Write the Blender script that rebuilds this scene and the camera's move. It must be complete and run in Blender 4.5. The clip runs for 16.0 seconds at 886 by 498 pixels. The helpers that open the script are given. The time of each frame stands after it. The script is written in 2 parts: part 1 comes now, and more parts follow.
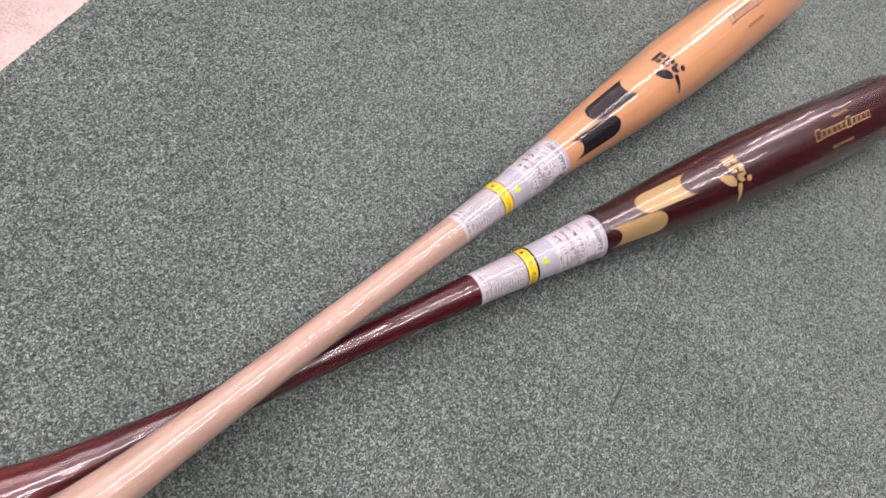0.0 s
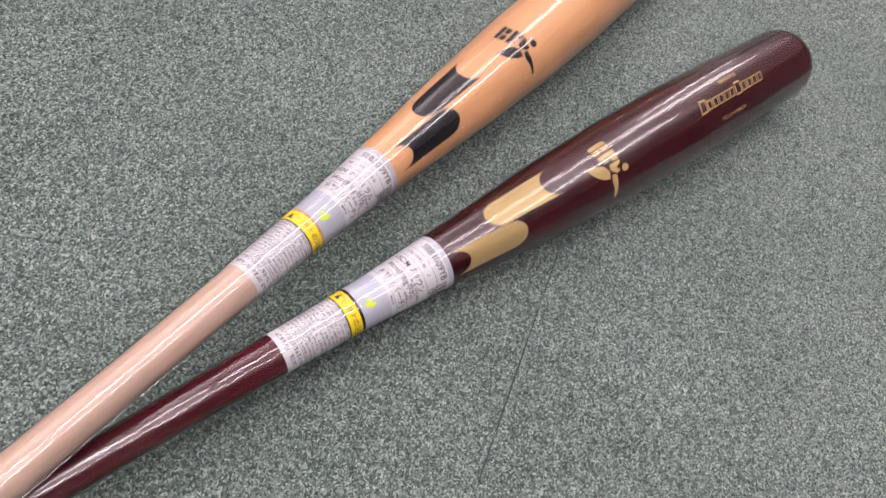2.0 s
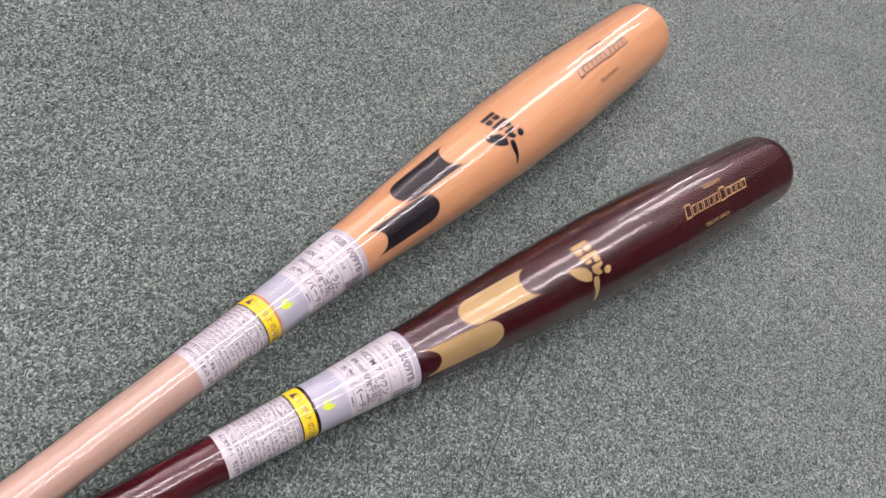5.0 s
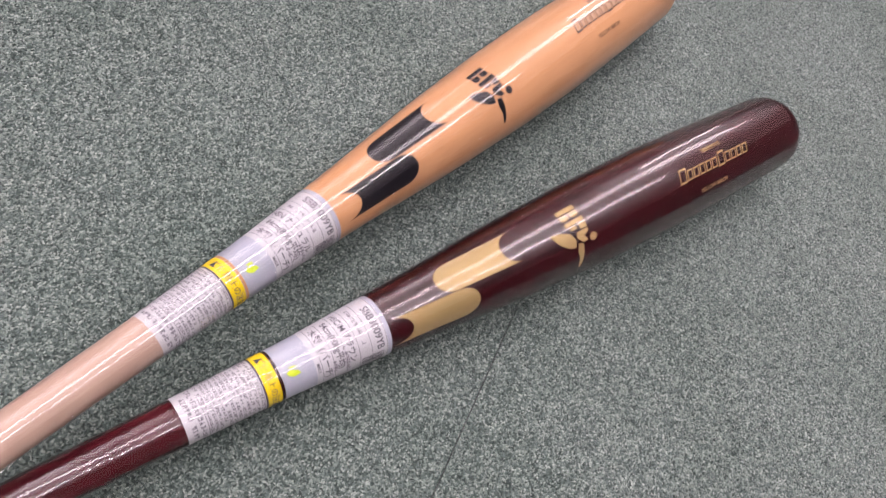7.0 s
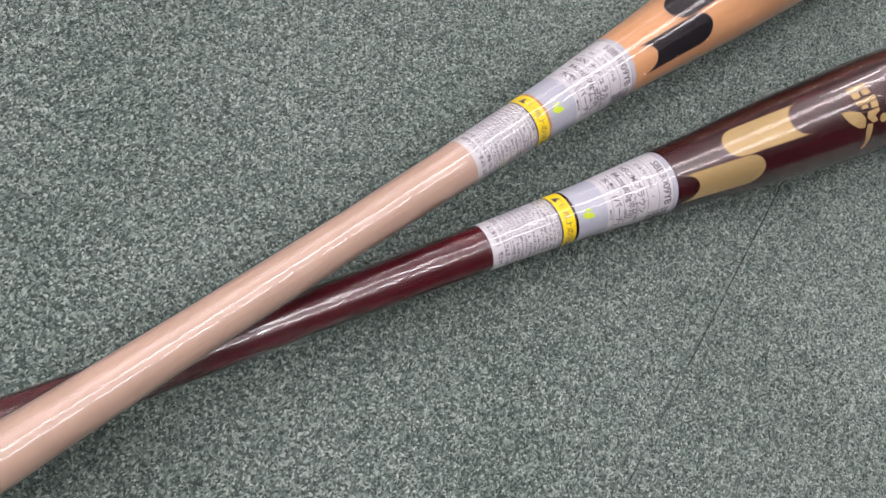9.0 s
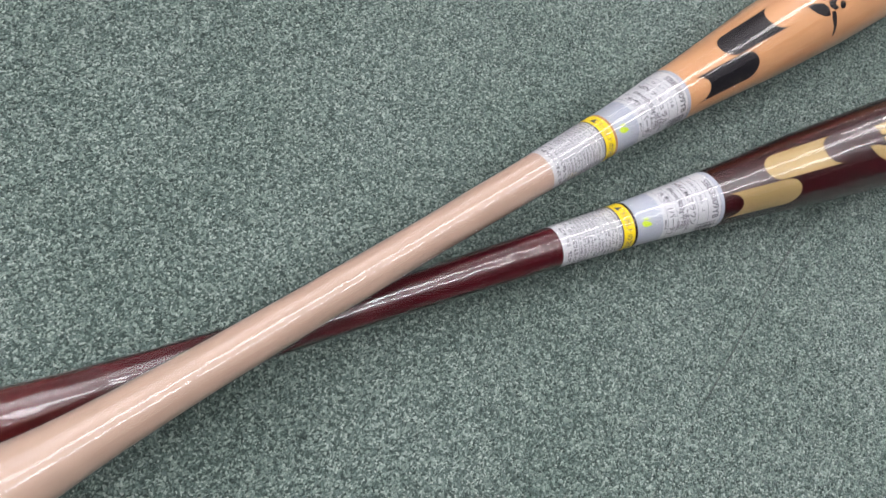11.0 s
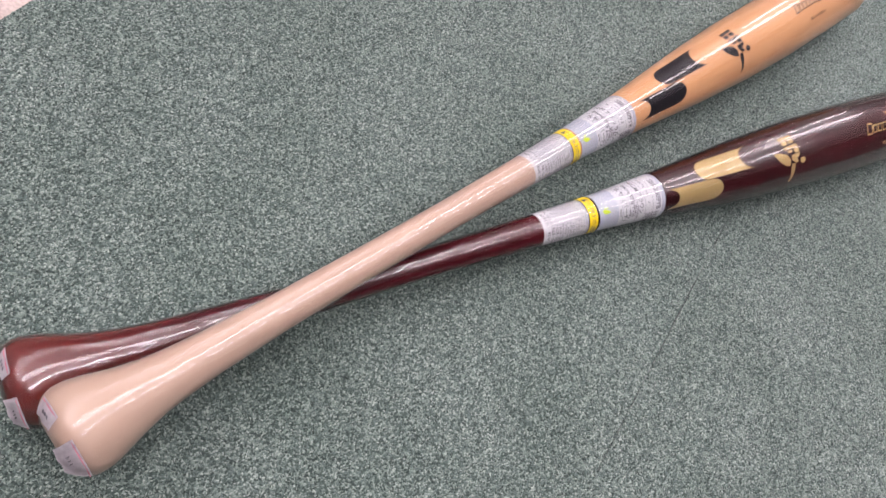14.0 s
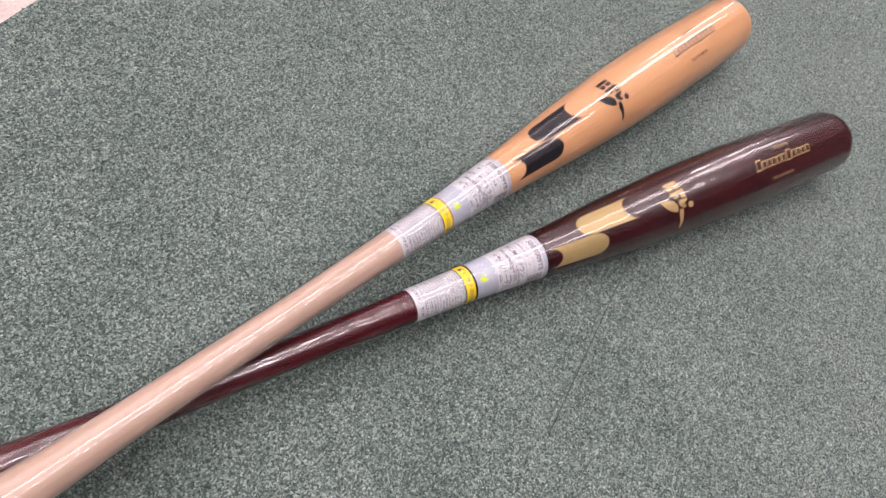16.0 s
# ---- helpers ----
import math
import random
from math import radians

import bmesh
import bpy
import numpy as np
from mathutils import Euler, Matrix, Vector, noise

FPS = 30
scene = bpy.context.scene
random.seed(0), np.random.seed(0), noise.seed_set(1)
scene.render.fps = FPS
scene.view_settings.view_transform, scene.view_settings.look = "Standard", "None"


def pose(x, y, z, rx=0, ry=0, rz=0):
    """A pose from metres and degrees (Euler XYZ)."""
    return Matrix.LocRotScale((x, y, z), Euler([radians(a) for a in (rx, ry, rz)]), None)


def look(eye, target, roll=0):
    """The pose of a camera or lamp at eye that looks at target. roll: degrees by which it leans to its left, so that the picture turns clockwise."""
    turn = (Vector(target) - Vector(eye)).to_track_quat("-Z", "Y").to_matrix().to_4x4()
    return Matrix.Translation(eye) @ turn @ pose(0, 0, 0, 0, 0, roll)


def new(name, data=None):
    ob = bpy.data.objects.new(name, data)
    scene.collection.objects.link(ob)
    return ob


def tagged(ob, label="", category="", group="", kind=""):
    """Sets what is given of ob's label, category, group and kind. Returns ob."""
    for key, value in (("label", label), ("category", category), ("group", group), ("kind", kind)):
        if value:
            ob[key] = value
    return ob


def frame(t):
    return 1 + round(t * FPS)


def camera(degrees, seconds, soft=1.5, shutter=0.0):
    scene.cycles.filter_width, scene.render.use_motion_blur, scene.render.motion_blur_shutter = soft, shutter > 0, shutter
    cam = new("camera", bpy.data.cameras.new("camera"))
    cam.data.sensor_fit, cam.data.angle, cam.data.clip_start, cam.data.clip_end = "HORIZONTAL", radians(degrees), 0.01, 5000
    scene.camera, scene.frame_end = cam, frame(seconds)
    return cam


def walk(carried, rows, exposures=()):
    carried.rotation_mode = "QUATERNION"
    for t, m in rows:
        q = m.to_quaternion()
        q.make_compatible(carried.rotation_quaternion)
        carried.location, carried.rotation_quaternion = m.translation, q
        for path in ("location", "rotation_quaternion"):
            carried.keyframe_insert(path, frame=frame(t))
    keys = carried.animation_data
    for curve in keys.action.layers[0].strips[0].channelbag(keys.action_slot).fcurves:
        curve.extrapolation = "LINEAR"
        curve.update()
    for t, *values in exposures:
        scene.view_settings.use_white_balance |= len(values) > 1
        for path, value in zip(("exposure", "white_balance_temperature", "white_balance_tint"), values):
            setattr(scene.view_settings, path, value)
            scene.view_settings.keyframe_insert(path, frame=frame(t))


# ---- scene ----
cam = camera(62.50, 16.0)
PATH = [
    (0, (0.1350, 0.0875, 0.4815), (0.3482, 0.5328, -0.3882), 33.86),
    (0.5, (0.1730, 0.1283, 0.4665), (0.3770, 0.5455, -0.4185), 32.65),
    (1, (0.1917, 0.1414, 0.4391), (0.4306, 0.5737, -0.4304), 32.52),
    (1.5, (0.2141, 0.1390, 0.4472), (0.4598, 0.5802, -0.4159), 31.08),
    (2, (0.2455, 0.1590, 0.4137), (0.5156, 0.6130, -0.4354), 31.68),
    (2.5, (0.2577, 0.1822, 0.3957), (0.5432, 0.6577, -0.4364), 31.54),
    (3, (0.2709, 0.1911, 0.3942), (0.5739, 0.6891, -0.4184), 32.24),
    (3.5, (0.2726, 0.1982, 0.3891), (0.5865, 0.7103, -0.4104), 33.44),
    (4, (0.2590, 0.2013, 0.3838), (0.5772, 0.7180, -0.4111), 34.85),
    (4.2, (0.2536, 0.2003, 0.3829), (0.5744, 0.7178, -0.4106), 35.50),
    (6.3, (0.2351, 0.1945, 0.4191), (0.5574, 0.6825, -0.3921), 39.79),
    (6.5, (0.2402, 0.1985, 0.4168), (0.5624, 0.6781, -0.3994), 40.16),
    (7, (0.2643, 0.2114, 0.3958), (0.5776, 0.6639, -0.4391), 40.87),
    (7.5, (0.2553, 0.2227, 0.3499), (0.5488, 0.6501, -0.5052), 41.27),
    (8, (0.2046, 0.1933, 0.3510), (0.4642, 0.5873, -0.5307), 41.53),
    (8.5, (0.1908, 0.1781, 0.3626), (0.4171, 0.5352, -0.5437), 42.60),
    (9, (0.1798, 0.1645, 0.3557), (0.3800, 0.5071, -0.5622), 42.65),
    (9.5, (0.1602, 0.1480, 0.3722), (0.3337, 0.4872, -0.5524), 41.44),
    (9.7, (0.1551, 0.1420, 0.3770), (0.3235, 0.4812, -0.5485), 41.37),
    (11.8, (0.1258, 0.0996, 0.4072), (0.3322, 0.4904, -0.4898), 43.39),
    (12, (0.1214, 0.0841, 0.4223), (0.3337, 0.4794, -0.4714), 43.68),
    (12.5, (0.0976, 0.0479, 0.4493), (0.3173, 0.4520, -0.4387), 43.97),
    (13, (0.0764, 0.0254, 0.4334), (0.2990, 0.4413, -0.4483), 43.58),
    (13.5, (0.0667, 0.0238, 0.4343), (0.2895, 0.4530, -0.4409), 42.63),
    (14, (0.0915, 0.0341, 0.4536), (0.3238, 0.4831, -0.4092), 41.69),
    (14.5, (0.1106, 0.0436, 0.4655), (0.3481, 0.5140, -0.3844), 39.89),
    (15, (0.1280, 0.0516, 0.4716), (0.3686, 0.5415, -0.3664), 37.91),
    (15.5, (0.1463, 0.0600, 0.4654), (0.3884, 0.5613, -0.3653), 36.29),
    (16, (0.1629, 0.0739, 0.4710), (0.4029, 0.5791, -0.3580), 34.95),
]
EXPOSURES = [(0, -0.3, 6810, 24), (2.5, -0.3, 6670, 19), (3.5, -0.32, 6680, 21), (7.5, -0.33, 6640, 24), (8.5, -0.37, 6610, 20), (9.5, -0.48, 6390, 9), (12, -0.32, 6200, 5), (12.5, -0.3, 6200, 7), (13.5, -0.23, 6290, 14), (14.5, -0.3, 6620, 19), (16, -0.28, 6660, 19)]
LAMP_A, LAMP_B, FILL_C, LAMP_UP = 138.0, 40.0, 58.0, 86.0
TUBE = (1.0, 0.94, 0.956)
walk(cam, [(t, look(eye, target, roll)) for t, eye, target, roll in PATH], EXPOSURES)

# ---- light ----
world = bpy.data.worlds.new("store_interior")
scene.world = world
world.use_nodes = True
world.node_tree.nodes["Background"].inputs[0].default_value = (0.9, 0.95, 1.0, 1)
world.node_tree.nodes["Background"].inputs[1].default_value = 0.02


def tube_or_fill(x, y, length, width, watts, upward, z=2.45, turn=79.0):
    """A row of bare fluorescent tubes, or the added fill, below the ceiling: they shine down, and up on to the ceiling.
    """
    for name, power, tip, dz, w in (("tube_or_fill_down", watts, 0, 0.0, width), ("tube_or_fill_up", upward, 180, 0.03, 0.3)):
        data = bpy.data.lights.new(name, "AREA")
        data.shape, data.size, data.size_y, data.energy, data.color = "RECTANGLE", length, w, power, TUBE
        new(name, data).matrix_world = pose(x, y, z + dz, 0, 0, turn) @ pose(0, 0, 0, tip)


tube_or_fill(1.35, 2.35, 7.0, 0.44, LAMP_A * 0.62, LAMP_UP * 1.15, turn=58.0)
tube_or_fill(1.45, 0.35, 3.6, 0.24, LAMP_B, LAMP_UP * 1.15, turn=58.0)
tube_or_fill(3.2, 7.8, 7.0, 0.16, LAMP_A * 0.6, LAMP_UP * 0.6, turn=66.0)
# added wide soft fill on the west side, not a known row of tubes
tube_or_fill(-1.1, 2.6, 7.0, 1.8, FILL_C, LAMP_UP * 3.9)


# ---- materials ----
def material(name):
    m = bpy.data.materials.new(name)
    m.use_nodes = True
    t = m.node_tree
    return m, t.nodes, t.links, t.nodes["Principled BSDF"]


def node(nodes, kind, **values):
    n = nodes.new(kind)
    for key, value in values.items():
        if key in n.inputs:
            n.inputs[key].default_value = value
        else:
            n.inputs[int(key[1:])].default_value = value
    return n


def ramp(nodes, stops, mode="LINEAR"):
    n = nodes.new("ShaderNodeValToRGB")
    n.color_ramp.interpolation = mode
    e = n.color_ramp.elements
    while len(e) < len(stops):
        e.new(0.5)
    for el, (at, colour) in zip(e, stops):
        el.position, el.color = at, (*colour, 1)
    return n


def mixed(nodes, links, mode, factor, a, b):
    """A colour mix node; a and b are sockets or colours, factor a socket or number."""
    n = nodes.new("ShaderNodeMix")
    n.data_type, n.blend_type = "RGBA", mode
    for sock, v in ((n.inputs[0], factor), (n.inputs[6], a), (n.inputs[7], b)):
        if hasattr(v, "is_output"):
            links.new(v, sock)
        else:
            sock.default_value = v if isinstance(v, (int, float)) else (*v, 1)
    return n.outputs[2]


def carpet_material(name, pile):
    """Mottled yarn; on the pile each loop of yarn has a shade of its own."""
    m, n, k, b = material(name)
    geo = n.new("ShaderNodeNewGeometry")
    warp = node(n, "ShaderNodeTexNoise", Scale=160.0, Detail=2.0)
    k.new(geo.outputs["Position"], warp.inputs["Vector"])
    add = n.new("ShaderNodeVectorMath")
    add.operation = "MULTIPLY_ADD"
    add.inputs[1].default_value = (0.004, 0.004, 0.004)
    k.new(warp.outputs["Color"], add.inputs[0])
    k.new(geo.outputs["Position"], add.inputs[2])
    cell = node(n, "ShaderNodeTexVoronoi", Scale=900.0, Randomness=1.0)
    k.new(add.outputs[0], cell.inputs["Vector"])
    sep = n.new("ShaderNodeSeparateColor")
    k.new(cell.outputs["Color"], sep.inputs[0])
    yarn = ramp(n, [(0.0, (0.024, 0.036, 0.033)), (0.3, (0.053, 0.0755, 0.0685)), (0.62, (0.103, 0.137, 0.124)), (0.86, (0.168, 0.206, 0.188)), (1.0, (0.266, 0.31, 0.282))])
    k.new(geo.outputs["Random Per Island"] if pile else sep.outputs[0], yarn.inputs[0])
    fine = node(n, "ShaderNodeTexNoise", Scale=1000.0, Detail=2.0, Distortion=2.2)
    k.new(geo.outputs["Position"], fine.inputs["Vector"])
    fray = ramp(n, [(0.34, (0.68, 0.68, 0.68)), (0.68, (1.32, 1.32, 1.32))])
    k.new(fine.outputs[0], fray.inputs[0])
    col = mixed(n, k, "MULTIPLY", 1.0, yarn.outputs[0], fray.outputs[0])
    wide = node(n, "ShaderNodeTexNoise", Scale=9.0, Detail=4.0)
    k.new(geo.outputs["Position"], wide.inputs["Vector"])
    worn = ramp(n, [(0.3, (0.86, 0.88, 0.86)), (0.7, (1.1, 1.08, 1.08))])
    k.new(wide.outputs[0], worn.inputs[0])
    col = mixed(n, k, "MULTIPLY", 1.0, col, worn.outputs[0])
    k.new(col, b.inputs["Base Color"])
    b.inputs["Roughness"].default_value = 0.95
    b.inputs["Specular IOR Level"].default_value = 0.15
    b.inputs["Sheen Weight"].default_value = 0.22
    b.inputs["Sheen Roughness"].default_value = 0.4
    bump = node(n, "ShaderNodeBump", Strength=0.9, Distance=0.0012)
    inv = n.new("ShaderNodeMath")
    inv.operation = "MULTIPLY_ADD"
    inv.inputs[1].default_value, inv.inputs[2].default_value = -1.0, 1.0
    k.new(cell.outputs["Distance"], inv.inputs[0])
    k.new(inv.outputs[0], bump.inputs["Height"])
    if not pile:
        k.new(bump.outputs[0], b.inputs["Normal"])
    return m


def wood_material(name, light, dark, rough=0.42, grain=1.0, knob_colour=None, shine=0.22):
    """Turned wood whose grain runs along the thing's own x."""
    m, n, k, b = material(name)
    tc = n.new("ShaderNodeTexCoord")
    mp = node(n, "ShaderNodeMapping", Scale=(5.0, 90.0, 90.0))
    k.new(tc.outputs["Object"], mp.inputs[0])
    big = node(n, "ShaderNodeTexNoise", Scale=1.0, Detail=5.0, Distortion=0.6)
    k.new(mp.outputs[0], big.inputs["Vector"])
    mp2 = node(n, "ShaderNodeMapping", Scale=(30.0, 900.0, 900.0))
    k.new(tc.outputs["Object"], mp2.inputs[0])
    pore = node(n, "ShaderNodeTexNoise", Scale=1.0, Detail=2.0)
    k.new(mp2.outputs[0], pore.inputs["Vector"])
    tone = ramp(n, [(0.3, dark), (0.7, light)])
    k.new(big.outputs[0], tone.inputs[0])
    fleck = ramp(n, [(0.36, (1 - 0.16 * grain,) * 3), (0.55, (1.0, 1.0, 1.0))])
    k.new(pore.outputs[0], fleck.inputs[0])
    col = mixed(n, k, "MULTIPLY", 1.0, tone.outputs[0], fleck.outputs[0])
    if knob_colour:  # another colour fades in unevenly towards the knob
        sep = n.new("ShaderNodeSeparateXYZ")
        k.new(tc.outputs["Object"], sep.inputs[0])
        fade = node(n, "ShaderNodeMapRange", **{"From Min": 0.015, "From Max": 0.095, "To Min": 1.0, "To Max": 0.0})
        k.new(sep.outputs[0], fade.inputs[0])
        soft_edge = n.new("ShaderNodeMath")
        soft_edge.operation = "MULTIPLY"
        k.new(fade.outputs[0], soft_edge.inputs[0])
        k.new(big.outputs[0], soft_edge.inputs[1])
        col = mixed(n, k, "MIX", soft_edge.outputs[0], col, knob_colour)
    k.new(col, b.inputs["Base Color"])
    b.inputs["Roughness"].default_value = rough
    b.inputs["Specular IOR Level"].default_value = shine
    bump = node(n, "ShaderNodeBump", Strength=0.08, Distance=0.0004)
    k.new(pore.outputs[0], bump.inputs["Height"])
    k.new(bump.outputs[0], b.inputs["Normal"])
    return m


def film_material(name, rough, ior, wave, crinkle, near, far, milky, grip_ior, rim_gloss):
    """Clear shrink film: see-through, with a gloss that grows towards the rims."""
    m, n, k, b = material(name)
    n.remove(b)
    out = n["Material Output"]
    clear = n.new("ShaderNodeBsdfTransparent")
    clear.inputs[0].default_value = (0.97, 0.97, 0.975, 1)
    gloss = n.new("ShaderNodeBsdfGlossy")
    gloss.inputs["Roughness"].default_value = rough
    tc = n.new("ShaderNodeTexCoord")
    mp = node(n, "ShaderNodeMapping", Scale=(60.0, 160.0, 160.0))
    k.new(tc.outputs["Object"], mp.inputs[0])
    ripple = node(n, "ShaderNodeTexNoise", Scale=1.0, Detail=3.0)
    k.new(mp.outputs[0], ripple.inputs["Vector"])
    bump = node(n, "ShaderNodeBump", Strength=wave, Distance=0.0006)
    k.new(ripple.outputs[0], bump.inputs["Height"])
    # towards the knob the film is finely crinkled
    mp2 = node(n, "ShaderNodeMapping", Scale=(34.0, 170.0, 170.0))
    k.new(tc.outputs["Object"], mp2.inputs[0])
    crease = node(n, "ShaderNodeTexNoise", Scale=1.0, Detail=2.0, Distortion=1.2)
    k.new(mp2.outputs[0], crease.inputs["Vector"])
    sep = n.new("ShaderNodeSeparateXYZ")
    k.new(tc.outputs["Object"], sep.inputs[0])
    upto = node(n, "ShaderNodeMapRange", **{"From Min": near, "From Max": far, "To Min": crinkle, "To Max": 0.0})
    k.new(sep.outputs[0], upto.inputs[0])
    tall = n.new("ShaderNodeMath")
    tall.operation = "MULTIPLY_ADD"
    k.new(crease.outputs[0], tall.inputs[0])
    k.new(upto.outputs[0], tall.inputs[1])
    k.new(ripple.outputs[0], tall.inputs[2])
    k.new(tall.outputs[0], bump.inputs["Height"])
    # loose film adds the reflections of both its skins and of the lacquer below
    dense = node(n, "ShaderNodeMapRange", **{"From Min": near, "From Max": far, "To Min": ((grip_ior - 1) / (grip_ior + 1)) ** 2, "To Max": ((ior - 1) / (ior + 1)) ** 2})
    k.new(sep.outputs[0], dense.inputs[0])
    # stretched film scatters a part of its gloss, more of it where it is crinkled
    haze = n.new("ShaderNodeBsdfGlossy")
    haze.inputs["Roughness"].default_value = 0.3
    share = node(n, "ShaderNodeMapRange", **{"From Min": near, "From Max": far, "To Min": milky, "To Max": 0.09})
    k.new(sep.outputs[0], share.inputs[0])
    lobes = n.new("ShaderNodeMixShader")
    k.new(share.outputs[0], lobes.inputs[0])
    k.new(gloss.outputs[0], lobes.inputs[1])
    k.new(haze.outputs[0], lobes.inputs[2])
    k.new(bump.outputs[0], haze.inputs["Normal"])
    k.new(bump.outputs[0], gloss.inputs["Normal"])
    mix = n.new("ShaderNodeMixShader")
    rim = node(n, "ShaderNodeLayerWeight", Blend=0.5)
    k.new(bump.outputs[0], rim.inputs["Normal"])
    steep = n.new("ShaderNodeMath")
    steep.operation = "POWER"
    steep.inputs[1].default_value = 3.6
    k.new(rim.outputs["Facing"], steep.inputs[0])
    both = n.new("ShaderNodeMath")  # the film's two skins and the lacquer under it add up at the rims
    both.operation, both.use_clamp = "MULTIPLY_ADD", True
    both.inputs[1].default_value = rim_gloss
    k.new(steep.outputs[0], both.inputs[0])
    k.new(dense.outputs[0], both.inputs[2])
    k.new(both.outputs[0], mix.inputs[0])
    k.new(clear.outputs[0], mix.inputs[1])
    k.new(lobes.outputs[0], mix.inputs[2])
    k.new(mix.outputs[0], out.inputs["Surface"])
    return m


def coated(name, colour, rough=0.5, metal=0.0, vary=0.08, scale=300.0):
    """Paint, ink or paper: one colour with a fine and a wide unevenness."""
    m, n, k, b = material(name)
    tc = n.new("ShaderNodeTexCoord")
    fine = node(n, "ShaderNodeTexNoise", Scale=scale, Detail=3.0)
    k.new(tc.outputs["Object"], fine.inputs["Vector"])
    wide = node(n, "ShaderNodeTexNoise", Scale=scale / 15, Detail=2.0)
    k.new(tc.outputs["Object"], wide.inputs["Vector"])
    r1 = ramp(n, [(0.3, (1 - vary,) * 3), (0.7, (1.0, 1.0, 1.0))])
    k.new(fine.outputs[0], r1.inputs[0])
    r2 = ramp(n, [(0.3, (1 - vary,) * 3), (0.7, (1.0, 1.0, 1.0))])
    k.new(wide.outputs[0], r2.inputs[0])
    col = mixed(n, k, "MULTIPLY", 1.0, colour, r1.outputs[0])
    col = mixed(n, k, "MULTIPLY", 1.0, col, r2.outputs[0])
    k.new(col, b.inputs["Base Color"])
    b.inputs["Roughness"].default_value, b.inputs["Metallic"].default_value = rough, metal
    b.inputs["Specular IOR Level"].default_value = 0.12
    return m


CARPET = carpet_material("carpet_backing", False)
PILE = carpet_material("carpet_loop_pile", True)
BIRCH = wood_material("birch_lacquered", (0.445, 0.236, 0.118), (0.416, 0.214, 0.102), 0.3, 0.5)
BIRCH_BARE = wood_material("birch_plain", (0.345, 0.243, 0.189), (0.33, 0.227, 0.175), 0.35, 0.3)
MAROON = wood_material("birch_stained_maroon", (0.033, 0.0034, 0.005), (0.019, 0.0022, 0.0033), 0.27, 1.0, None, 0.4)
MAROON_GRIP = wood_material("birch_stained_maroon_grip", (0.052, 0.0054, 0.0086), (0.032, 0.0034, 0.0056), 0.27, 1.0, (0.12, 0.014, 0.009), 0.14)
FILM = film_material("clear_shrink_film", 0.05, 1.52, 0.01, 22.0, 0.0, 0.075, 0.45, 1.5, 0.55)
CRINKLED_FILM = film_material("crinkled_shrink_film", 0.07, 1.45, 0.012, 30.0, 0.22, 0.36, 0.3, 1.75, 0.62)
PAPER = coated("label_paper", (0.415, 0.415, 0.432), 0.5, 0, 0.03)
GREY_PRINT = coated("label_grey_print", (0.3, 0.318, 0.366), 0.5, 0, 0.04)
YELLOW = coated("label_yellow_print", (0.64, 0.48, 0.008), 0.5, 0, 0.03)
INK = coated("black_ink", (0.009, 0.008, 0.011), 0.45, 0, 0.2)
LABEL_INK = coated("label_black_ink", (0.06, 0.056, 0.07), 0.5, 0, 0.2)
INK_SOFT = coated("grey_ink", (0.15, 0.142, 0.165), 0.5, 0, 0.2)
LEAF = coated("leaf_green_print", (0.42, 0.54, 0.03), 0.5, 0, 0.1)
GOLD = coated("gold_foil", (0.31, 0.222, 0.098), 0.42, 0.25, 0.06)
STICKER = coated("sticker_paper", (0.56, 0.52, 0.56), 0.55, 0, 0.25)
PINK = coated("pink_print", (0.6, 0.24, 0.31), 0.5, 0, 0.05)
SCRIPT_FILL = coated("lettering_fill", (0.4, 0.25, 0.16), 0.5, 0, 0.05)
VINYL = coated("pale_vinyl_floor", (0.48, 0.39, 0.362), 0.4, 0, 0.3, 420.0)
PLASTER = coated("white_plaster", (0.7, 0.7, 0.68), 0.8, 0, 0.05, 20.0)
UNSEEN_DARK_WALL = coated("unseen_dark_wall", (0.12, 0.114, 0.112), 0.7, 0, 0.1, 20.0)
CEILING = coated("ceiling_board", (0.8, 0.8, 0.8), 0.9, 0, 0.05, 20.0)


# ---- building helpers ----
def part(name, bm, mat, parent, label="", smooth=False):
    """A bmesh as one mesh object under a thing or a part."""
    me = bpy.data.meshes.new(name)
    bm.normal_update()
    bm.to_mesh(me)
    bm.free()
    me.materials.append(mat)
    if smooth:
        me.polygons.foreach_set("use_smooth", [True] * len(me.polygons))
    ob = new(name, me)
    ob.parent = parent
    if label:
        ob["label"] = label
    return ob


def box(bm, x0, y0, z0, x1, y1, z1):
    v = [bm.verts.new((x, y, z)) for z in (z0, z1) for x, y in ((x0, y0), (x1, y0), (x1, y1), (x0, y1))]
    for f in ((3, 2, 1, 0), (4, 5, 6, 7), (0, 1, 5, 4), (1, 2, 6, 5), (2, 3, 7, 6), (3, 0, 4, 7)):
        bm.faces.new([v[i] for i in f])


# ---- room ----
def slab(name, lo, hi, mat, label, category):
    bm = bmesh.new()
    box(bm, *lo, *hi)
    return tagged(part(name, bm, mat, None), label, category, kind="structure")


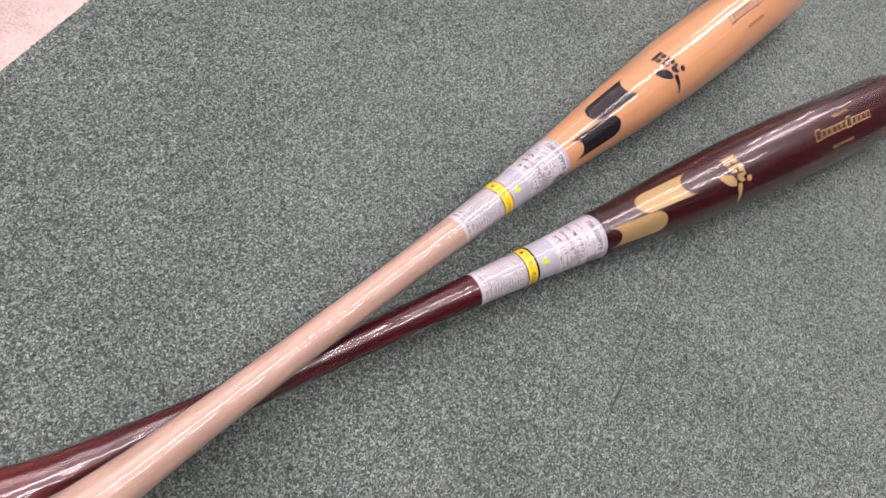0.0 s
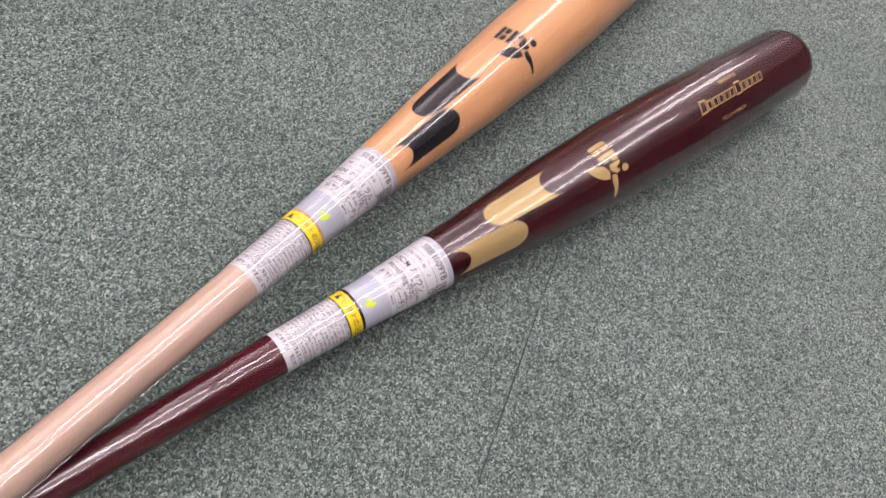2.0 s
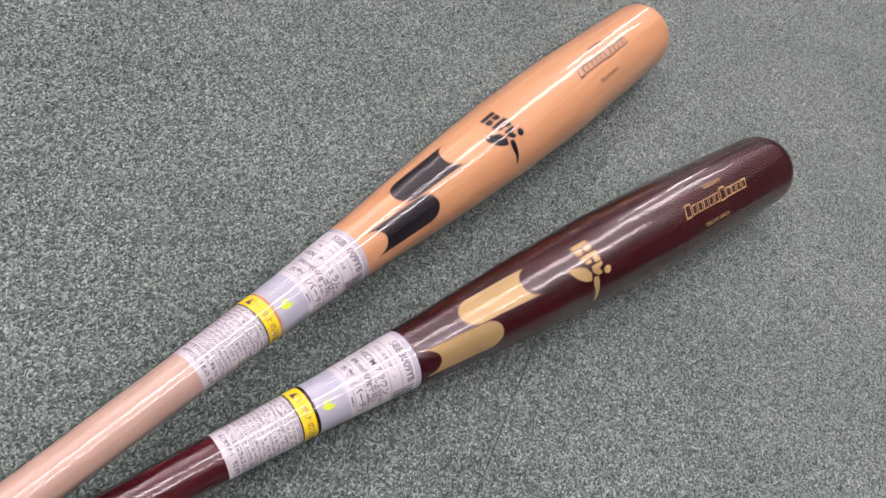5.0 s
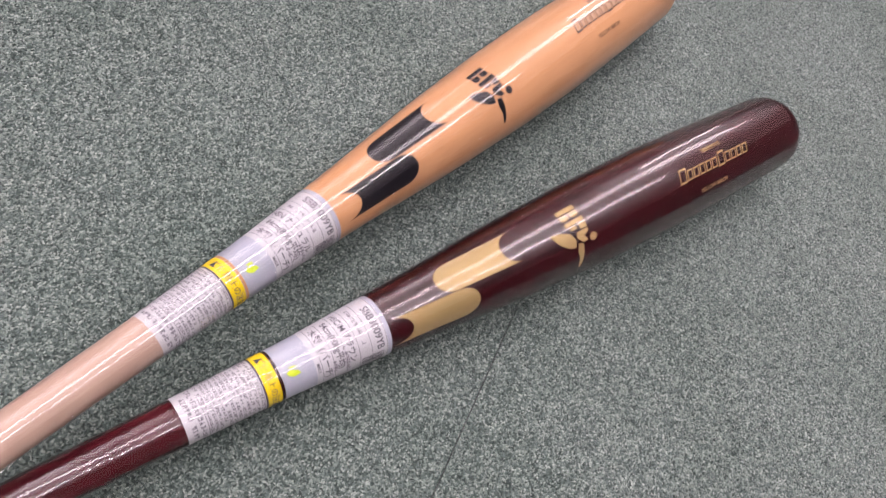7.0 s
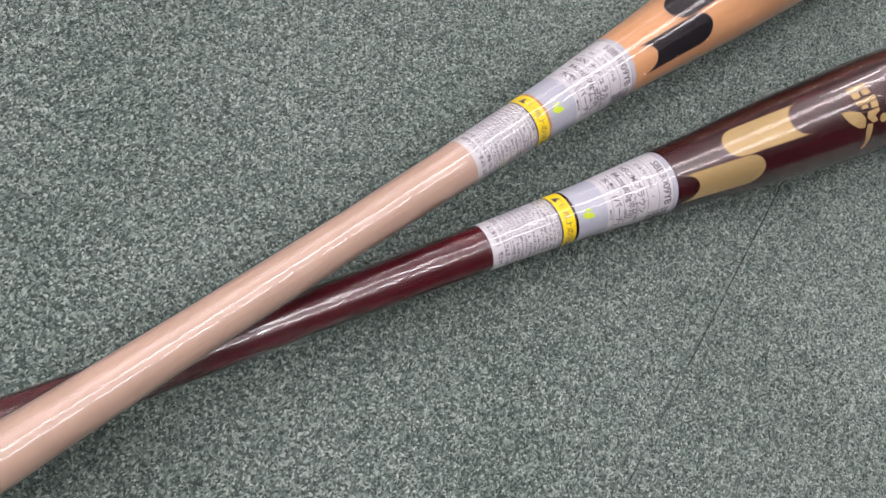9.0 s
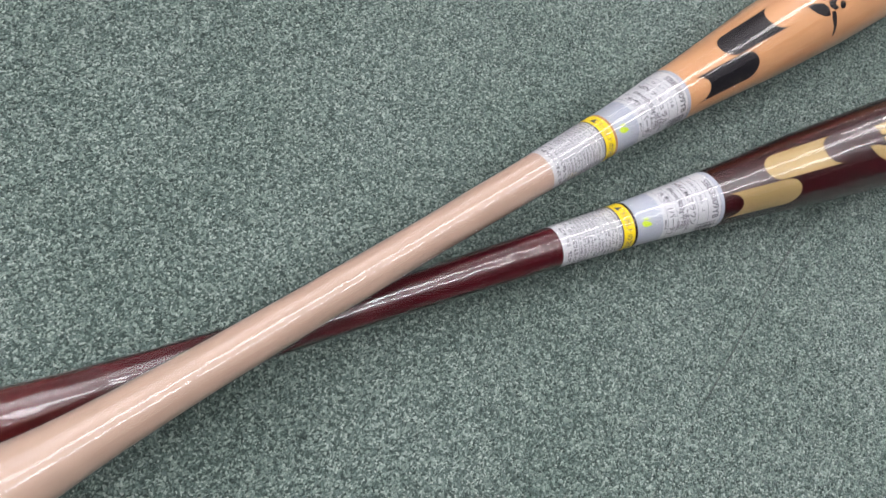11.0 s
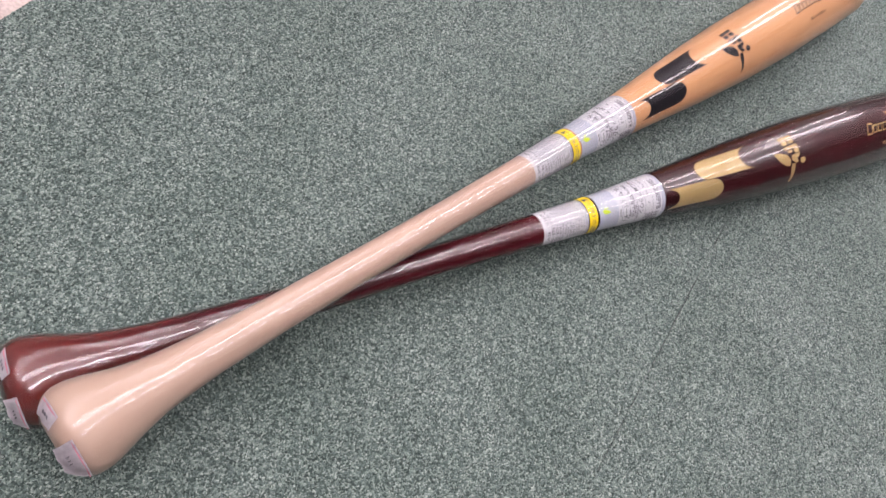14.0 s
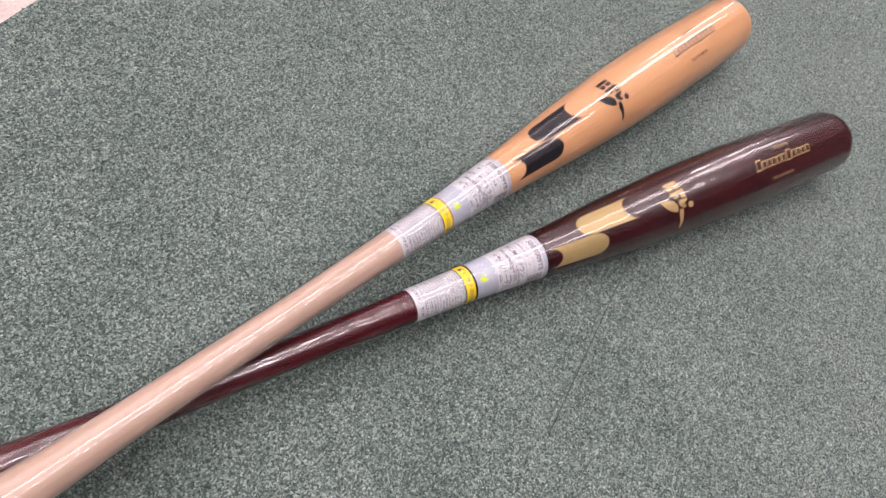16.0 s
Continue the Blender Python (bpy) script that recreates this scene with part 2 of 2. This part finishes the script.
X0, X1, Y0, Y1, TOP, BASE = -4.0, 5.0, -4.0, 12.0, 3.0, -0.0075
slab("floor", (X0, Y0, BASE - 0.1), (X1, Y1, BASE), VINYL, "pale pinkish vinyl floor beside the carpet", "floor")
slab("ceiling", (X0, Y0, TOP), (X1, Y1, TOP + 0.1), CEILING, "plain white ceiling of the room", "ceiling")
slab("wall_north", (X0, Y1, BASE), (X1, Y1 + 0.1, TOP), PLASTER, "plain white plastered wall of the room", "wall")
slab("wall_south", (X0, Y0 - 0.1, BASE), (X1, Y0, TOP), PLASTER, "plain white plastered wall of the room", "wall")
# unseen wall, coloured dark so that the bats' lower flanks mirror something dark
slab("wall_east", (X1, Y0 - 0.1, BASE), (X1 + 0.1, Y1 + 0.1, TOP), UNSEEN_DARK_WALL, "unseen wall, made dark for the reflection in the bats", "wall")
slab("wall_west", (X0 - 0.1, Y0 - 0.1, BASE), (X0, Y1 + 0.1, TOP), PLASTER, "plain white plastered wall of the room", "wall")

# ---- baseball bats ----
LENGTH, KNOB_END = 0.84, -0.007
STATIONS = [0.0, 0.012, 0.0255, 0.046, 0.0765, 0.117, 0.178, 0.25, 0.321, 0.392, 0.464, 0.535, 0.607, 0.678, 0.749, 0.81, 0.84]
RADII = [0.0243, 0.0246, 0.0196, 0.0148, 0.0123, 0.0109, 0.0102, 0.0101, 0.0114, 0.0138, 0.0189, 0.0251, 0.0294, 0.0313, 0.0308, 0.0299, 0.0292]
_fine = np.linspace(-0.1, 0.95, 1051)
_raw = np.interp(_fine, STATIONS, RADII)
_bell = np.exp(-0.5 * (np.arange(-40, 41) / 6.0) ** 2)
_smooth = np.convolve(_raw, _bell / _bell.sum(), "same")


def radius(s):
    """The bat's radius at s metres from the knob's end."""
    r = float(np.interp(s, _fine, _smooth))
    if s > LENGTH - 0.022:
        q = min(1.0, (s - LENGTH + 0.022) / 0.022)
        r *= max(0.0, 1 - q ** 2.6) ** 0.5 if q < 1 else 0.0
    if s < KNOB_END + 0.013:
        q = min(1.0, (KNOB_END + 0.013 - s) / 0.013)
        r -= 0.013 * (1 - max(0.0, 1 - q * q) ** 0.5)
    return r


def mark_s(mm):
    """Where a mark that is mm along the printing template sits on the axis, in metres."""
    return (mm / 1000 - 0.005) * 1.0194


def on_bat(s, theta, lift=0.0):
    """A point of the bat's skin: s along the axis, theta degrees from the top."""
    r = radius(s) + lift
    a = radians(theta)
    return Vector((s, -r * math.sin(a), r * math.cos(a)))


def lathe(s0, s1, steps, segments=72, lift=0.0, cap0=True, cap1=True, ripple=None):
    bm = bmesh.new()
    rings = []
    for i in range(steps + 1):
        q = i / steps
        s = s0 + (s1 - s0) * q
        r = max(radius(s), 0.0) + lift
        if r <= 1e-4:
            r = 1e-4
        ring = []
        for j in range(segments):
            a = 2 * math.pi * j / segments
            rr = r + (ripple(s, a) if ripple else 0.0)
            ring.append(bm.verts.new((s, -rr * math.sin(a), rr * math.cos(a))))
        rings.append(ring)
    for a, b in zip(rings, rings[1:]):
        for j in range(segments):
            k = (j + 1) % segments
            bm.faces.new((a[j], a[k], b[k], b[j]))
    if cap0:
        bm.faces.new(rings[0][::-1])
    if cap1:
        bm.faces.new(rings[-1])
    bmesh.ops.recalc_face_normals(bm, faces=bm.faces)
    return bm


def patch(shapes, lift, ds=0.0, dth=0.0, step_s=6.0, step_t=6.0):
    """Flat outlines in millimetres along and degrees round, laid on the bat's skin."""
    bm = bmesh.new()
    for shape in shapes:
        bm.faces.new([bm.verts.new((s, t, 0)) for s, t in shape])
    for axis, step in ((0, step_s), (1, step_t)):
        vals = [v.co[axis] for v in bm.verts]
        c = math.ceil(min(vals) / step) * step
        while c < max(vals):
            co, no = [0, 0, 0], [0, 0, 0]
            co[axis], no[axis] = c, 1
            bmesh.ops.bisect_plane(bm, geom=bm.verts[:] + bm.edges[:] + bm.faces[:], plane_co=co, plane_no=no)
            c += step
    bmesh.ops.triangulate(bm, faces=bm.faces[:])
    for v in bm.verts:
        v.co = on_bat(mark_s(v.co.x) + ds, v.co.y + dth, lift)
    bmesh.ops.recalc_face_normals(bm, faces=bm.faces)
    out = sum((f.normal.dot(Vector((0, f.calc_center_median().y, f.calc_center_median().z))) for f in bm.faces))
    if out < 0:
        bmesh.ops.reverse_faces(bm, faces=bm.faces)
    return bm


def words(text, size, s, theta, lift, along=False, squeeze=1.0):
    """Lettering on the skin, its middle at s metres and theta degrees; along the axis, or round the bat."""
    curve = bpy.data.curves.new("words", "FONT")
    curve.body, curve.size, curve.align_x, curve.align_y, curve.resolution_u, curve.offset = text, size, "CENTER", "CENTER", 3, size * 0.012
    ob = new("words", curve)
    me = bpy.data.meshes.new_from_object(ob.evaluated_get(bpy.context.evaluated_depsgraph_get()))
    bpy.data.objects.remove(ob)
    bpy.data.curves.remove(curve)
    bm = bmesh.new()
    bm.from_mesh(me)
    bpy.data.meshes.remove(me)
    s = mark_s(s * 1000)
    r = radius(s)
    for v in bm.verts:
        x, y = v.co.x * squeeze, v.co.y
        if along:
            v.co = on_bat(s + x, theta - math.degrees(y / r), lift)
        else:
            v.co = on_bat(s + y, theta + math.degrees(x / r), lift)
    return bm


def glyphs(rows, lift, seed, height, width, ds=0.0):
    """Rows of print too fine to read: every sign is a few crossed bars. Rows of (s mm, from degrees, to degrees)."""
    rng = random.Random(seed)
    shapes = []
    for s, t0, t1 in rows:
        t = t0
        while t + width < t1:
            if rng.random() < 0.09:
                t += width * rng.choice((0.6, 1.2))
                continue
            w = width * rng.uniform(0.7, 0.86)
            for _ in range(rng.choice((1, 2, 2, 3))):
                y = s + height * rng.choice((0.0, 0.28, 0.55, 0.8))
                shapes.append([(y, t), (y + height * 0.2, t), (y + height * 0.2, t + w), (y, t + w)])
            for _ in range(rng.choice((1, 1, 2))):
                x = t + w * rng.choice((0.0, 0.35, 0.72))
                shapes.append([(s, x), (s + height, x), (s + height, x + w * 0.24), (s, x + w * 0.24)])
            t += width
    return patch(shapes, lift, ds, 0.0, 50.0, 60.0)


def arc(cs, ct, rs, rt, a0, a1, n=10):
    return [(cs + rs * math.cos(radians(a0 + (a1 - a0) * i / n)), ct + rt * math.sin(radians(a0 + (a1 - a0) * i / n))) for i in range(n + 1)]


def emblem():
    """The two interlocking lozenges on the barrel."""
    upper = arc(481, -16, 11, 24, 270, 90, 12) + [(527, 10)] + arc(527, -13, 11.5, 23, 90, 270, 10)[1:-1] + [(527, -36)]
    lower = arc(482, 33, 11, 24, -90, 90, 12) + [(438, 57)] + arc(438, 31, 11.5, 26, 90, -90, 10)[1:-1] + [(440, 5)]
    return upper, lower


def league_figure():
    """A small badge: two blocks, a bar, a dot and a curved tail."""
    return [
        [(561, -27), (576, -28), (576, -21.5), (561, -20.5)],
        [(569.3, -19.5), (575.5, -20), (575.5, -13), (572, -11.5), (569.3, -13)],
        [(561.5, -19), (567.6, -19.3), (567.6, -12.5), (564.5, -10.5), (561.5, -12)],
        [(562, -8), (577, -9.5), (577, -3.5), (562, -2)],
        [(571.5, -2), (577, -2.5), (577, 6), (571.5, 5.5)],
        [(564.5, -1), (569.5, -1.3), (569.5, 3.5), (564.5, 3.5)],
        [(568, 8), (577, 7), (577, 11), (573, 15), (575, 22), (571, 23), (567, 15)],
        [(549, -2), (556, 0), (563, 6), (566, 16), (565, 26), (560, 24), (554, 15), (551, 7)],
        [(567, 22), (571, 24), (571, 36), (570.5, 48), (569, 58), (567.5, 58), (567.5, 44), (566, 32)],
        arc(579.5, 21, 2.9, 5.4, 0, 345, 14),
    ]


def block_letters():
    """Slanted blocks in place of the lettered mark, each as outline and filling; the first and seventh are tall."""
    rims, fills = [], []
    s = 663.0
    for i in range(11):
        tall = i in (0, 6)
        w = 7.8 if tall else 6.4
        top = -5.5 if tall else -1.0
        base = 13.5 if tall else 12.0
        lean = 3.2 if tall else 2.2
        a, b, c, d = (s, base), (s + w - 0.7, base), (s + w - 0.7 + lean, top), (s + lean, top)
        rims.append([a, b, c, d])
        x0, x1 = 0.9, w - 1.6
        fills.append([(s + u + lean * v, base + (top - base) * v) for u, v in ((x0, 0.14), (x1, 0.14), (x1, 0.86), (x0, 0.86))])
        s += w + 0.5
    return rims, fills


def knob_sticker(bat, t0, t1, seed, loose, wide, start):
    """A small paper sticker that runs over the knob's rim on to its end, with a pink line and a few bars."""
    # the profile from the rim over the rounded end, by length along it
    prof = [(start - 0.0002 * i, radius(start - 0.0002 * i)) for i in range(int((start - KNOB_END) / 0.0002) + 1)]
    prof += [(KNOB_END, prof[-1][1] - 0.0005 * i) for i in range(1, 24)]
    run = [0.0]
    for (s0, r0), (s1, r1) in zip(prof, prof[1:]):
        run.append(run[-1] + math.hypot(s1 - s0, r1 - r0))

    def skin(u, t, lift):
        a = radians(t)
        s = float(np.interp(u, run, [q[0] for q in prof]))
        r = float(np.interp(u, run, [q[1] for q in prof]))
        tip = min(1.0, max(0.0, (start - s) / (start - KNOB_END)))
        s -= lift * tip + loose * max(0.0, u - 0.006)
        r += lift * (1 - 0.6 * tip)
        return Vector((s, -r * math.sin(a), r * math.cos(a)))

    def strip(u0, u1, a, b, lift):
        bm = bmesh.new()
        rows = [[bm.verts.new(skin(u0 + (u1 - u0) * i / 6, a + (b - a) * j / 12 + 3.0 * i / 6, lift + 0.0003 * math.sin(j * 0.9 + seed + i * 0.5))) for j in range(13)] for i in range(7)]
        for p, q in zip(rows, rows[1:]):
            for j in range(12):
                bm.faces.new((p[j], p[j + 1], q[j + 1], q[j]))
        bmesh.ops.solidify(bm, geom=bm.faces[:], thickness=0.00012)
        return bm
    st = part("sticker", strip(0.0, wide, t0, t1, 0.0009), STICKER, bat, "white paper sticker with a pink line", True)
    part("printed_line", strip(0.0007, 0.0013, t0 + 2, t1 - 2, 0.00115), PINK, st)
    for i in range(3):
        part("print_bar", strip(wide * 0.45, wide * 0.6, t0 + 18 + 6 * i, t0 + 20.5 + 6 * i, 0.00115), INK_SOFT, st)
    return st


def wrapped_bat(place, name_label, wood, grip, ink, fill, ds, dth, dlabel, model, wrinkle, seed, tag, seam_from, film):
    """One bat in clear film: barrel, grip, marks, wrap-round label, film, stickers on the knob."""
    bat = new("baseball_bat")
    bat.matrix_world = place
    tagged(bat, name_label, "baseball bat", "baseball bats on the carpet")
    part("barrel", lathe(0.375, LENGTH, 150, 96, cap1=False), wood, bat, "", True)
    part("grip", lathe(KNOB_END, 0.375, 150, 80, cap1=False), grip, bat, "", True)

    # marks on the barrel
    for shape in emblem():
        part("emblem", patch([shape], 0.00012, ds, dth), ink, bat, "printed lozenge emblem", True)
    for shape in league_figure():
        part("badge", patch([shape], 0.00012, ds, dth), ink, bat, "", True)
    rims, fills = block_letters()
    mark = part("block_mark", patch(rims, 0.00012, ds, dth), ink, bat, "row of slanted printed blocks", True)
    part("block_filling", patch(fills, 0.0002, ds, dth), fill, mark, "", True)
    part("wood_name", words("YELLOW BIRCH", 0.0042, 0.6985 + ds, 33 + dth, 0.00012, True, 1.05), ink, bat, "small printed words")
    part("code_print", words("SBB3009YB", 0.0042, 0.707 + ds, -15 + dth, 0.00012, True, 1.1), ink, bat, "small printed code")

    # wrap-round label, printed on clear stock
    L = dlabel
    def band(s0, s1, t0, t1, lift):
        return patch([[(s0, t0), (s1, t0), (s1, t1), (s0, t1)]], lift, L, 0.0)
    lab = part("label", band(388.5, 429.2, -128, 118, 0.0002), PAPER, bat, "white wrap-round paper label", True)
    part("label_edge", band(429.2, 431.6, -128, 118, 0.00017), GREY_PRINT, lab, "", True)
    part("notice_panel", band(322.4, 361.0, -128, 118, 0.0002), PAPER, lab, "", True)
    part("grey_panel", band(371.2, 388.5, -128, 118, 0.0002), GREY_PRINT, lab, "grey panel with a leaf mark", True)
    part("yellow_band", band(362.0, 369.4, -128, 118, 0.00025), YELLOW, lab, "yellow warning band", True)
    leaf = [[(374, 19), (376.5, 15), (380, 22), (381, 30), (377, 32), (375, 27)], [(376, 9), (379.5, 10), (379.5, 16), (376.5, 14)]]
    part("leaf_mark", patch(leaf, 0.00028, L, 0.0), LEAF, lab)
    lift = 0.0003
    for text, size, s, th, sq in (("SBB3009YB", 0.0062, 0.4245, 12, 0.88), (model, 0.0050, 0.4085, 2, 0.9), ("84cm(800g平均)", 0.0050, 0.4018, 8, 0.85), ("木製  (バーチ)", 0.0048, 0.3945, 14, 1.0), ("MADE", 0.0022, 0.3898, 40, 1.0)):
        part("print", words(text, size, s + L, th, lift, False, sq), LABEL_INK, lab)
    part("band_print", words("ご使用上の注意", 0.0044, 0.3654 + L, 26, lift, False, 1.0), LABEL_INK, lab)
    part("warning_sign", patch([[(363.6, -46), (363.6, -30), (367.9, -38)]], lift, L), LABEL_INK, lab)
    rules = [[(s, -70), (s + 0.28, -70), (s + 0.28, 84), (s, 84)] for s in (428.6, 419.6, 412.6, 405.2, 398.2, 391.6)]
    part("ruled_lines", patch(rules, lift, L), INK_SOFT, lab)
    part("fine_print", glyphs([(415.2, -45, 40), (404.6, 20, 80), (397.6, 30, 70)], lift, seed, 2.0, 7.0, L), INK_SOFT, lab)
    code = []
    rng = random.Random(seed + 5)
    t = 62.0
    while t < 98:
        w = rng.choice((0.8, 1.4, 2.2))
        code.append([(413.5, t), (426.5, t), (426.5, t + w), (413.5, t + w)])
        t += w + rng.choice((0.9, 1.5, 2.2))
    part("barcode", patch(code, lift, L, 0, 50.0, 50.0), LABEL_INK, lab)
    notice = [(358.4 - 2.3 * i, -96 + 6 * (i % 2), 106 - 26 * (i % 5 == 3) - 8 * (i % 3)) for i in range(12)]
    part("notice_print", glyphs(notice, lift, seed + 1, 1.55, 7.2, L), INK_SOFT, lab)
    rules = [[(s, -30), (s + 0.3, -30), (s + 0.3, 112), (s, 112)] for s in (332.4, 360.2)]
    part("notice_frame", patch(rules, lift, L), INK_SOFT, lab)
    part("notice_heading", glyphs([(329.0, -74, 100), (325.2, -50, 84)], lift, seed + 2, 2.3, 10.0, L), INK_SOFT, lab)
    part("dark_line", band(361.0, 361.9, -128, 118, 0.00028), LABEL_INK, lab)

    # shrink film and what is stuck on it
    def ripple(s, a):
        w = wrinkle(s)
        p = Vector((s * 34, math.cos(a) * 3.2, math.sin(a) * 3.2 + seed))
        return 0.00002 * noise.noise(Vector((s * 25, math.cos(a) * 1.3, math.sin(a) * 1.3))) + w * (noise.noise(p) + 0.8 * noise.noise(p * 2.1) + 0.15 * noise.noise(p * 4.3))
    part("film", lathe(KNOB_END - 0.0006, LENGTH + 0.0004, 420, 96, 0.0006, True, False, ripple), film, bat, "clear glossy shrink film", True)
    if seam_from:
        bm = bmesh.new()
        seam = [(bm.verts.new(on_bat(s / 1000, 103, 0.0005)), bm.verts.new(on_bat(s / 1000, 103.2, 0.0009))) for s in range(seam_from, 330, 10)]
        for (a, b), (c, d) in zip(seam, seam[1:]):
            bm.faces.new((a, c, d, b))
        part("film_seam", bm, FILM, bat)
    knob_sticker(bat, -56 + dth, -12 + dth, seed, 0.05, tag * 0.75, 0.0)
    knob_sticker(bat, 17 + dth, 84 + dth, seed + 3, 0.3, tag * 1.05, 0.0)
    return bat


def bat_place(knob, end):
    """Local x runs from the knob's end to the barrel's end, local z is as near upright as it can be."""
    k, e = Vector(knob), Vector(end)
    x = (e - k).normalized()
    y = Vector((0, 0, 1)).cross(x).normalized()
    m = Matrix((x, y, x.cross(y))).transposed().to_4x4()
    m.translation = k
    return m


DARK_K, DARK_E = (-0.0038, 0.1056, 0.0248), (0.6905, 0.5784, 0.0332)
PALE_K, PALE_E = (0.0318, 0.0834, 0.0536), (0.5918, 0.7090, 0.0282)
wrapped_bat(bat_place(DARK_K, DARK_E), "dark maroon wooden baseball bat in clear film on the carpet", MAROON, MAROON_GRIP, GOLD, MAROON,
            0.004, 10, 0.008, "HSC/Mブラウン", lambda s: 0.000005 + 0.00022 * min(1.0, max(0.0, (0.345 - s) / 0.2)) + 0.0002 * max(0.0, (s - 0.818) / 0.022), 3, 0.0075, None, CRINKLED_FILM)
wrapped_bat(bat_place(PALE_K, PALE_E), "natural birch baseball bat in clear film resting across another bat", BIRCH, BIRCH_BARE, INK, SCRIPT_FILL,
            0.003, 0, 0.003, "HSN ナチュラル", lambda s: 0.000003 + 0.00016 * max(0.0, 1 - s / 0.08) ** 1.3, 11, 0.0105, 60, FILM)

# ---- carpet tiles ----
carpet = new("carpet")
tagged(carpet, "grey-green loop pile carpet tiles laid edge to edge", "carpet", kind="structure")
TILE, ALONG = 0.5, radians(65.5)
turn = Matrix.Rotation(ALONG, 4, "Z")
bm = bmesh.new()
box(bm, 0, 0.0004, -0.006, TILE, TILE - 0.0004, 0)
tile_mesh = bpy.data.meshes.new("carpet_tile")
bm.to_mesh(tile_mesh)
bm.free()
tile_mesh.materials.append(CARPET)
rng = random.Random(4)
for i in range(-5, 7):
    for j in range(0, 8):
        tile = new("carpet_tile", tile_mesh)
        tile.parent = carpet
        tile.matrix_world = turn @ pose(i * TILE + 0.06, 0.2396 - (j + 1) * TILE, rng.uniform(-0.0002, 0.0) - 0.0011)

# ---- loop pile of the carpet where the bats lie ----
def loop_pile(u0, u1, v0, v1, pitch, edge, seam):
    """Short curved loops of yarn in a jittered grid, each a small ridged mound lying its own way."""
    gen = np.random.default_rng(7)
    uu, vv = np.meshgrid(np.arange(u0, u1, pitch), np.arange(v0, v1, pitch))
    u = uu.ravel() + gen.uniform(-0.5, 0.5, uu.size) * pitch
    v = vv.ravel() + gen.uniform(-0.5, 0.5, uu.size) * pitch
    keep = (v < edge - 0.0008 + 0.0006 * np.sin(u * 900)) & (np.abs(v - seam) > 0.0013 * np.exp(-((u - 0.48) / 0.1) ** 2) + 0.00015 * np.sin(u * 210))
    u, v = u[keep], v[keep]
    n = u.size
    turn_by = gen.normal(0, 0.7, n)
    half_l, half_w = gen.uniform(0.0008, 0.0016, n), gen.uniform(0.0004, 0.00075, n)
    high = gen.uniform(0.0004, 0.0011, n)
    bend = gen.uniform(-0.0005, 0.0005, n)
    c, q = np.cos(turn_by), np.sin(turn_by)
    # around the foot: four points; along the ridge: two
    shape = [(-1, 0, 0), (-0.1, -1, 0), (1, 0, 0), (0.1, 1, 0), (-0.45, 0, 1), (0.45, 0, 1)]
    co = np.empty((n, 6, 3))
    for i, (a, b, h) in enumerate(shape):
        x, y = a * half_l, b * half_w + bend * (1 if h else 0)
        co[:, i, 0], co[:, i, 1], co[:, i, 2] = u + x * c - y * q, v + x * q + y * c, -0.0012 + h * high - (0 if h else 0.0002)
    faces = np.array([(0, 1, 4), (1, 5, 4), (1, 2, 5), (2, 3, 5), (3, 4, 5), (3, 0, 4)])
    idx = (faces[None] + 6 * np.arange(n)[:, None, None]).reshape(-1)
    me = bpy.data.meshes.new("carpet_pile")
    me.vertices.add(n * 6)
    me.vertices.foreach_set("co", co.reshape(-1))
    me.loops.add(idx.size)
    me.loops.foreach_set("vertex_index", idx.astype(np.int32))
    me.polygons.add(idx.size // 3)
    me.polygons.foreach_set("loop_start", np.arange(0, idx.size, 3, dtype=np.int32))
    me.polygons.foreach_set("use_smooth", np.ones(idx.size // 3, dtype=bool))
    me.update(calc_edges=True)
    me.materials.append(PILE)
    ob = new("carpet_pile", me)
    ob.matrix_world = turn
    return tagged(ob, "short grey-green loop pile on the carpet tiles", "carpet pile", kind="stuff")


loop_pile(-0.03, 1.33, -0.6, 0.24, 0.00175, 0.2396, -0.2604)
